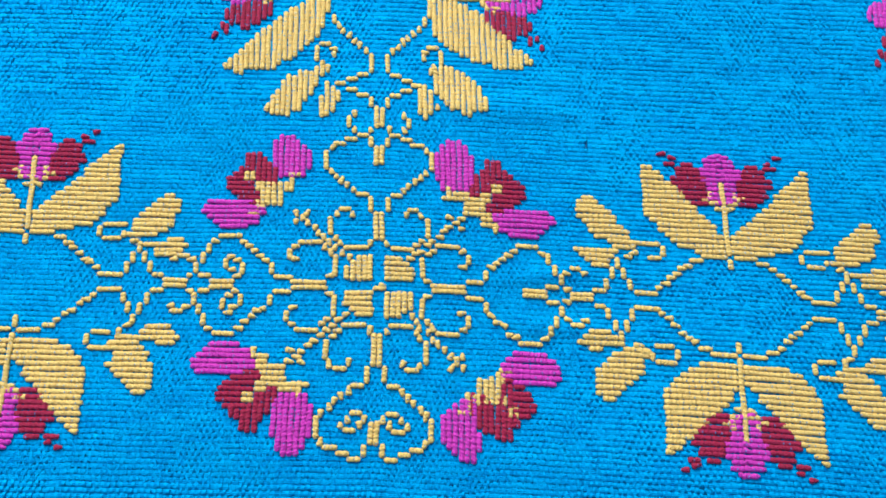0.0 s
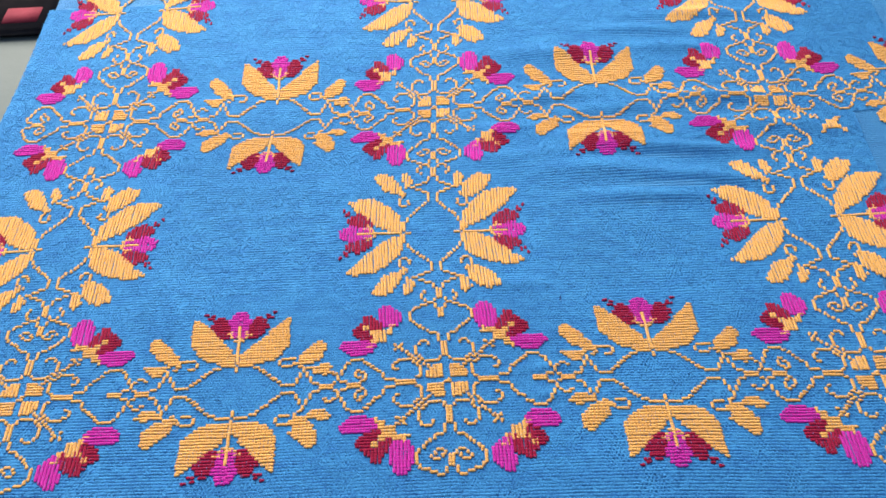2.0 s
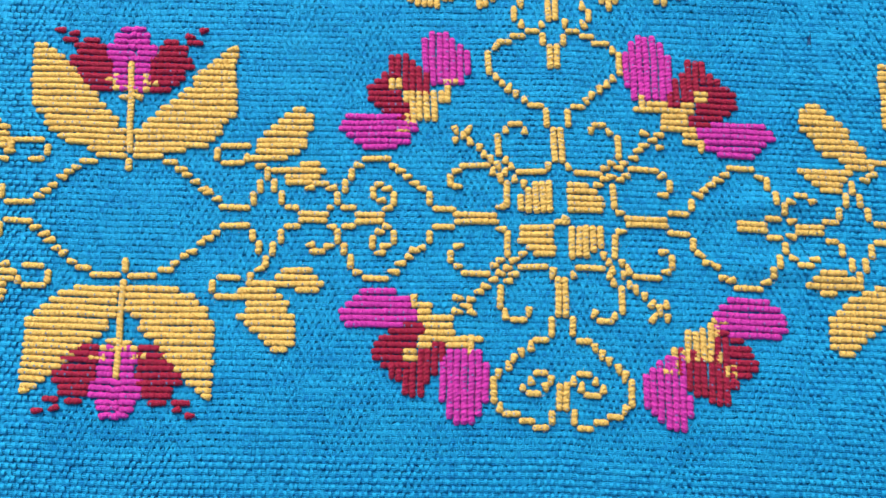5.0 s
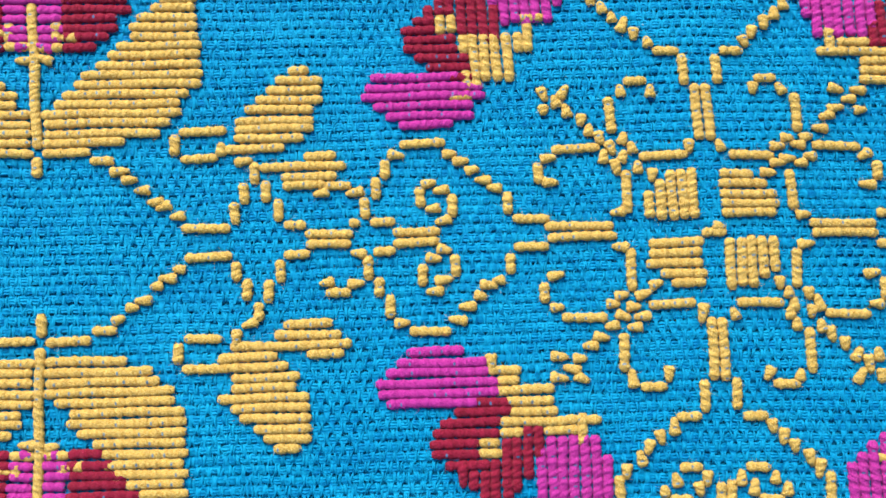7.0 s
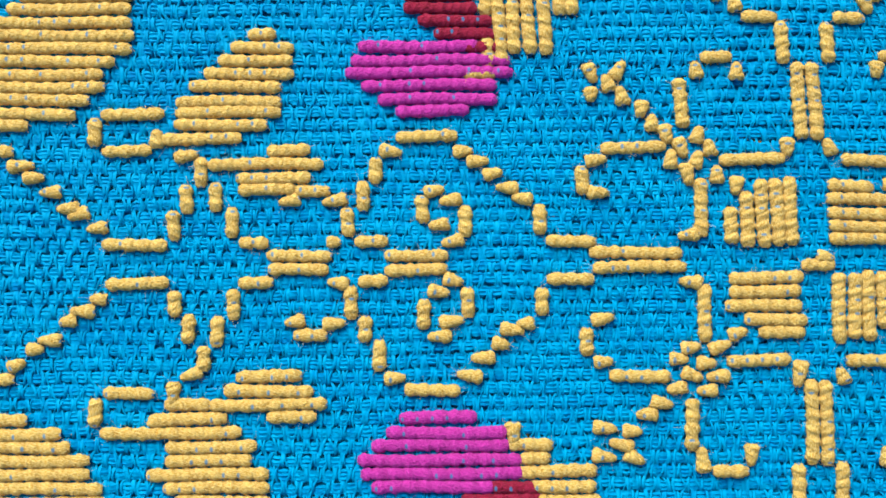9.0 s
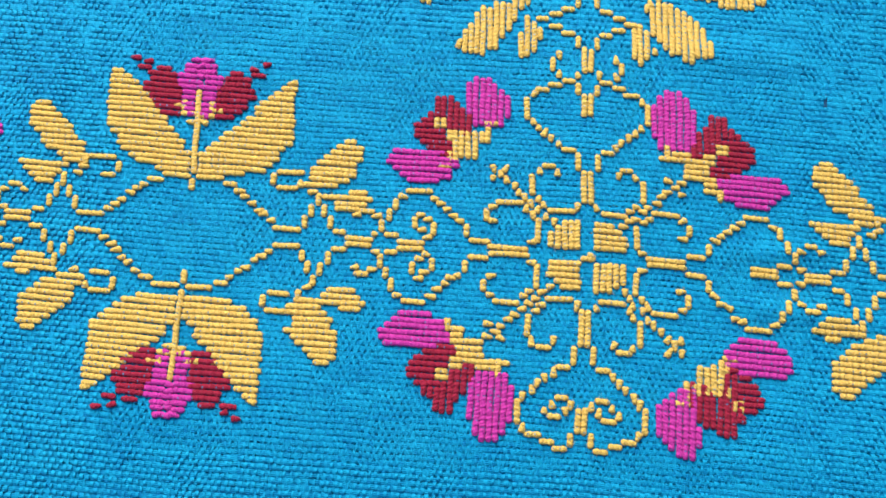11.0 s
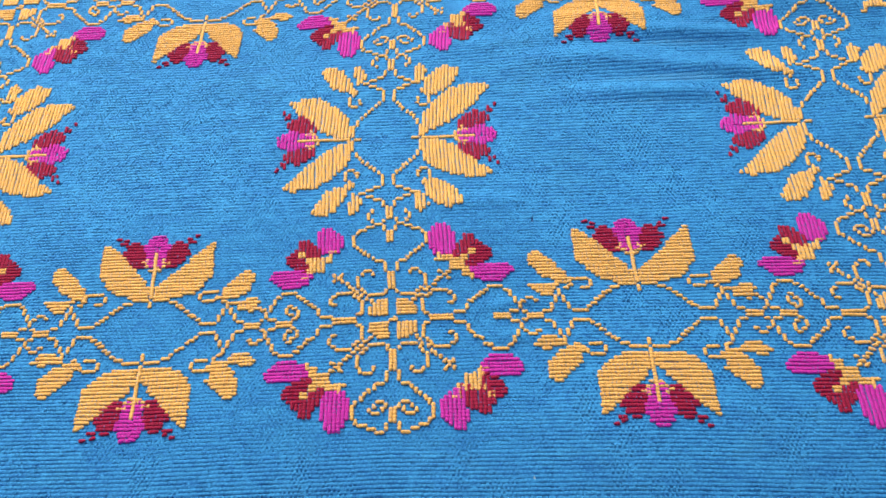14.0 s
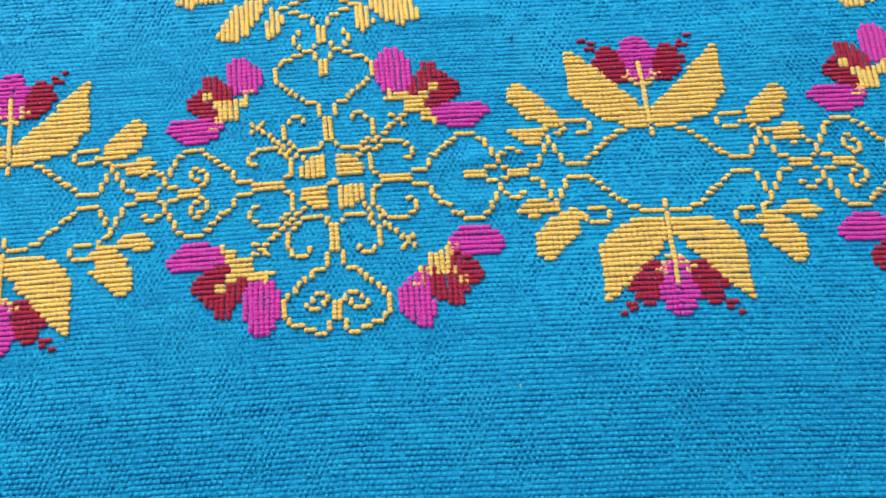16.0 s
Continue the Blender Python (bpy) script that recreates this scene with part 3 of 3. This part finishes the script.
def medallion(at, bare=(), near=False, unfinished=()):
    fine = 6 if near else 3
    for sx in (1, -1):
        for sy in (1, -1):
            key = (sx, sy)
            upright = sx * sy < 0
            sew("square", SQUARE, GOLD, at, sx, sy, upright, "gold square of parallel stitches", split=near, fine=fine)
            sew("lattice", DIAGONAL, GOLD, at, sx, sy, upright, split=near, fine=fine)
            for turned in (False, True):
                sew("scroll", SCROLL, GOLD, at, sx, sy, turned, split=near, fine=fine)
            if key not in unfinished:
                last = key == (1, -1)
                sew("petal", PETAL_LAST if last else PETAL, MAGENTA, at, sx, sy, False, "magenta petal of parallel stitches", split=near, fine=fine)
                sew("petal", PETAL_TALL_LAST if last else PETAL_TALL_UPRIGHT if upright else PETAL_TALL, MAGENTA, at, sx, sy, False, "magenta petal of parallel stitches", split=near, fine=fine)
                sew("flower_centre", EYE_LAST if last else EYE_UPRIGHT if upright else EYE, CRIMSON, at, sx, sy, False, "crimson flower centre", split=near, fine=fine)
            sew("stamen", STAMEN_UPRIGHT if upright else STAMEN, GOLD, at, sx, sy, False, split=near, fine=fine)
            sew("calyx", CALYX_UPRIGHT if upright else CALYX, GOLD, at, sx, sy, False, "gold calyx", split=near, fine=fine)
    for turned in (False, True):
        for way in (1, -1):
            for other in (1, -1):
                s = (other, way) if turned else (way, other)
                sew("cross_bar", CROSS, GOLD, at, *s, turned, split=near, fine=fine)
                sew("heart_outline", HEART, GOLD, at, *s, turned, "gold heart outline", split=near, fine=fine)
                if (turned, way) not in bare:
                    sew("swirl", SWIRL, GOLD, at, *s, turned, split=near, fine=fine)
    for sy in (1, -1):
        sew("centre_bar", "0:0-0" if sy > 0 else "0:0-1", GOLD, (at[0] - (0 if sy > 0 else 1), at[1]), 1, sy, fine=fine)


def motif(at, turned=False, near=()):
    """A double flower between two medallions; at is the medallion before it."""
    for half in (1, -1):
        centre = 121 if half < 0 else 0
        for side in (1, -1):
            close = (half, side) in near
            fine = 6 if close else 3
            s = (side, half) if turned else (half, side)
            o = (at[0], at[1] + centre) if turned else (at[0] + centre, at[1])
            upper = side > 0
            args = (o, *s, turned)

            def do(name, chart, material, label=""):
                sew(name, chart, material, *args, label, turned, close, fine)

            do("vine", TIP, GOLD)
            do("vine", ARC, GOLD)
            if turned:
                curl, bud, oval, leaf = UPRIGHT_CURL, UPRIGHT_BUD[side], UPRIGHT_OVAL[side], UPRIGHT_LEAF[half, side]
            elif half > 0:
                curl, bud, oval, leaf = (CURL_FIRST_HIGH, BUD_FIRST_HIGH, OVAL_FIRST_HIGH, LEAF_FIRST_HIGH) if upper else (CURL_FIRST_LOW, BUD_FIRST_LOW, OVAL_FIRST_LOW, LEAF_FIRST_LOW)
            else:
                curl, bud, oval, leaf = (CURL_HIGH, BUD_HIGH, OVAL_HIGH, LEAF_HIGH) if upper else (CURL, BUD, OVAL_LOW, LEAF)
            do("curl", curl, GOLD)
            do("bud", bud, GOLD, "small gold bud")
            do("small_leaf", oval, GOLD, "small oval gold leaf")
            do("leaf", leaf, GOLD, "large gold leaf of parallel stitches")
            do("wing_petal", WING, CRIMSON, "crimson side petal")
            do("blossom", BLOSSOM if half > 0 else BLOSSOM + " " + BLOSSOM_MID, MAGENTA, "magenta blossom")
            do("sepal", SEPAL, GOLD)
            do("dots", DOTS, CRIMSON)
            if half > 0:
                do("stalk", STALK, GOLD)


COLUMNS, ROWS = (-1, 0, 1), (0, 1)
for c in COLUMNS:
    for r in ROWS:
        home = (c, r) == (0, 0)
        bare = {(0, 0): ((True, 1), (False, 1)), (-1, 0): ((False, 1),), (-1, 1): ((True, -1),)}.get((c, r), ())
        medallion((c * 121, r * 121), bare, home, ((1, -1),) if (c, r) == (1, 1) else ())
for c in (-1, 0, 1):
    for r in ROWS:
        motif((c * 121, r * 121), False, {(-1, 0): ((-1, 1), (-1, -1)), (0, 0): ((1, 1), (1, -1))}.get((c, r), ()))
        motif((c * 121, r * 121), True)


# ---- loose fibres that stand off the yarn and the weave ----
def fibres(name, roots, material, reach, label):
    rng = np.random.default_rng(11)
    roots = np.asarray(roots)
    m = len(roots)
    turn = rng.uniform(0, 2 * math.pi, m)
    rise = rng.uniform(0.05, 0.9, m)
    long = reach * rng.uniform(0.5, 1.5, m)
    way = np.stack([np.cos(turn), np.sin(turn), rise], -1)
    bend = np.stack([rng.standard_normal(m), rng.standard_normal(m), -np.abs(rng.standard_normal(m))], -1) * 0.5
    t = np.array([0, 0.5, 1.0])
    line = roots[:, None, :] + long[:, None, None] * (way[:, None, :] * t[None, :, None] + bend[:, None, :] * (t ** 2)[None, :, None])
    flat = np.stack([-np.sin(turn), np.cos(turn), 0 * turn], -1)[:, None, :] * np.array([1.0, 0.8, 0.3])[None, :, None] * 0.000009
    verts = np.stack([line - flat, line + flat], 2).reshape(-1, 3)
    q = (grid_quads(3, 2)[None] + (np.arange(m) * 6)[:, None, None]).reshape(-1, 4)
    uv = np.repeat(rng.uniform(0, 50, (m, 2)), 6, axis=0) + np.tile([[0.02, 0.9]], (m * 6, 1))
    tagged(part(name, mesh_from(name, verts, q, uv, material), cloth, label), kind="stuff")


rng = np.random.default_rng(12)
for yarn, label in ((GOLD, "pale loose gold yarn fibres"), (CRIMSON, "loose crimson yarn fibres"), (MAGENTA, "loose magenta yarn fibres")):
    picked = [p[rng.integers(0, len(p), max(4, len(p) // 5))] for p in hair_roots[yarn.name]]
    fibres("yarn_fuzz", np.concatenate(picked), yarn, 0.00055, label)
fu, fv = rng.uniform(-68, 32, 16000), rng.uniform(-34, 36, 16000)
fibres("weave_fuzz", place(fu, fv, np.full(16000, 0.00005)), WEFT_BLUE, 0.0007, "loose blue cotton fibres")


# ---- a dark slub and a pale fleck caught in the weave ----
def speck(name, u0, v0, u1, v1, material, label):
    work = Work()
    work.fine, work.girth = 3, 0.26
    work.cord((u0, v0), (u1, v1), lambda p, q, up: place(p, q, up * 0.35), True)
    part(name, work.mesh(name, material), cloth, label)


NAVY = plain_material("navy_thread", rgb(0.01, 0.05, 0.16), rgb(0.015, 0.08, 0.22), 900)
LINT = plain_material("white_lint", rgb(0.22, 0.42, 0.55), rgb(0.3, 0.5, 0.62), 900)
speck("slub", 37.5, 30.4, 37.7, 33.2, NAVY, "short navy slub in the weave")
speck("lint", 31.0, -42.2, 31.5, -43.4, LINT, "tiny white lint fleck")
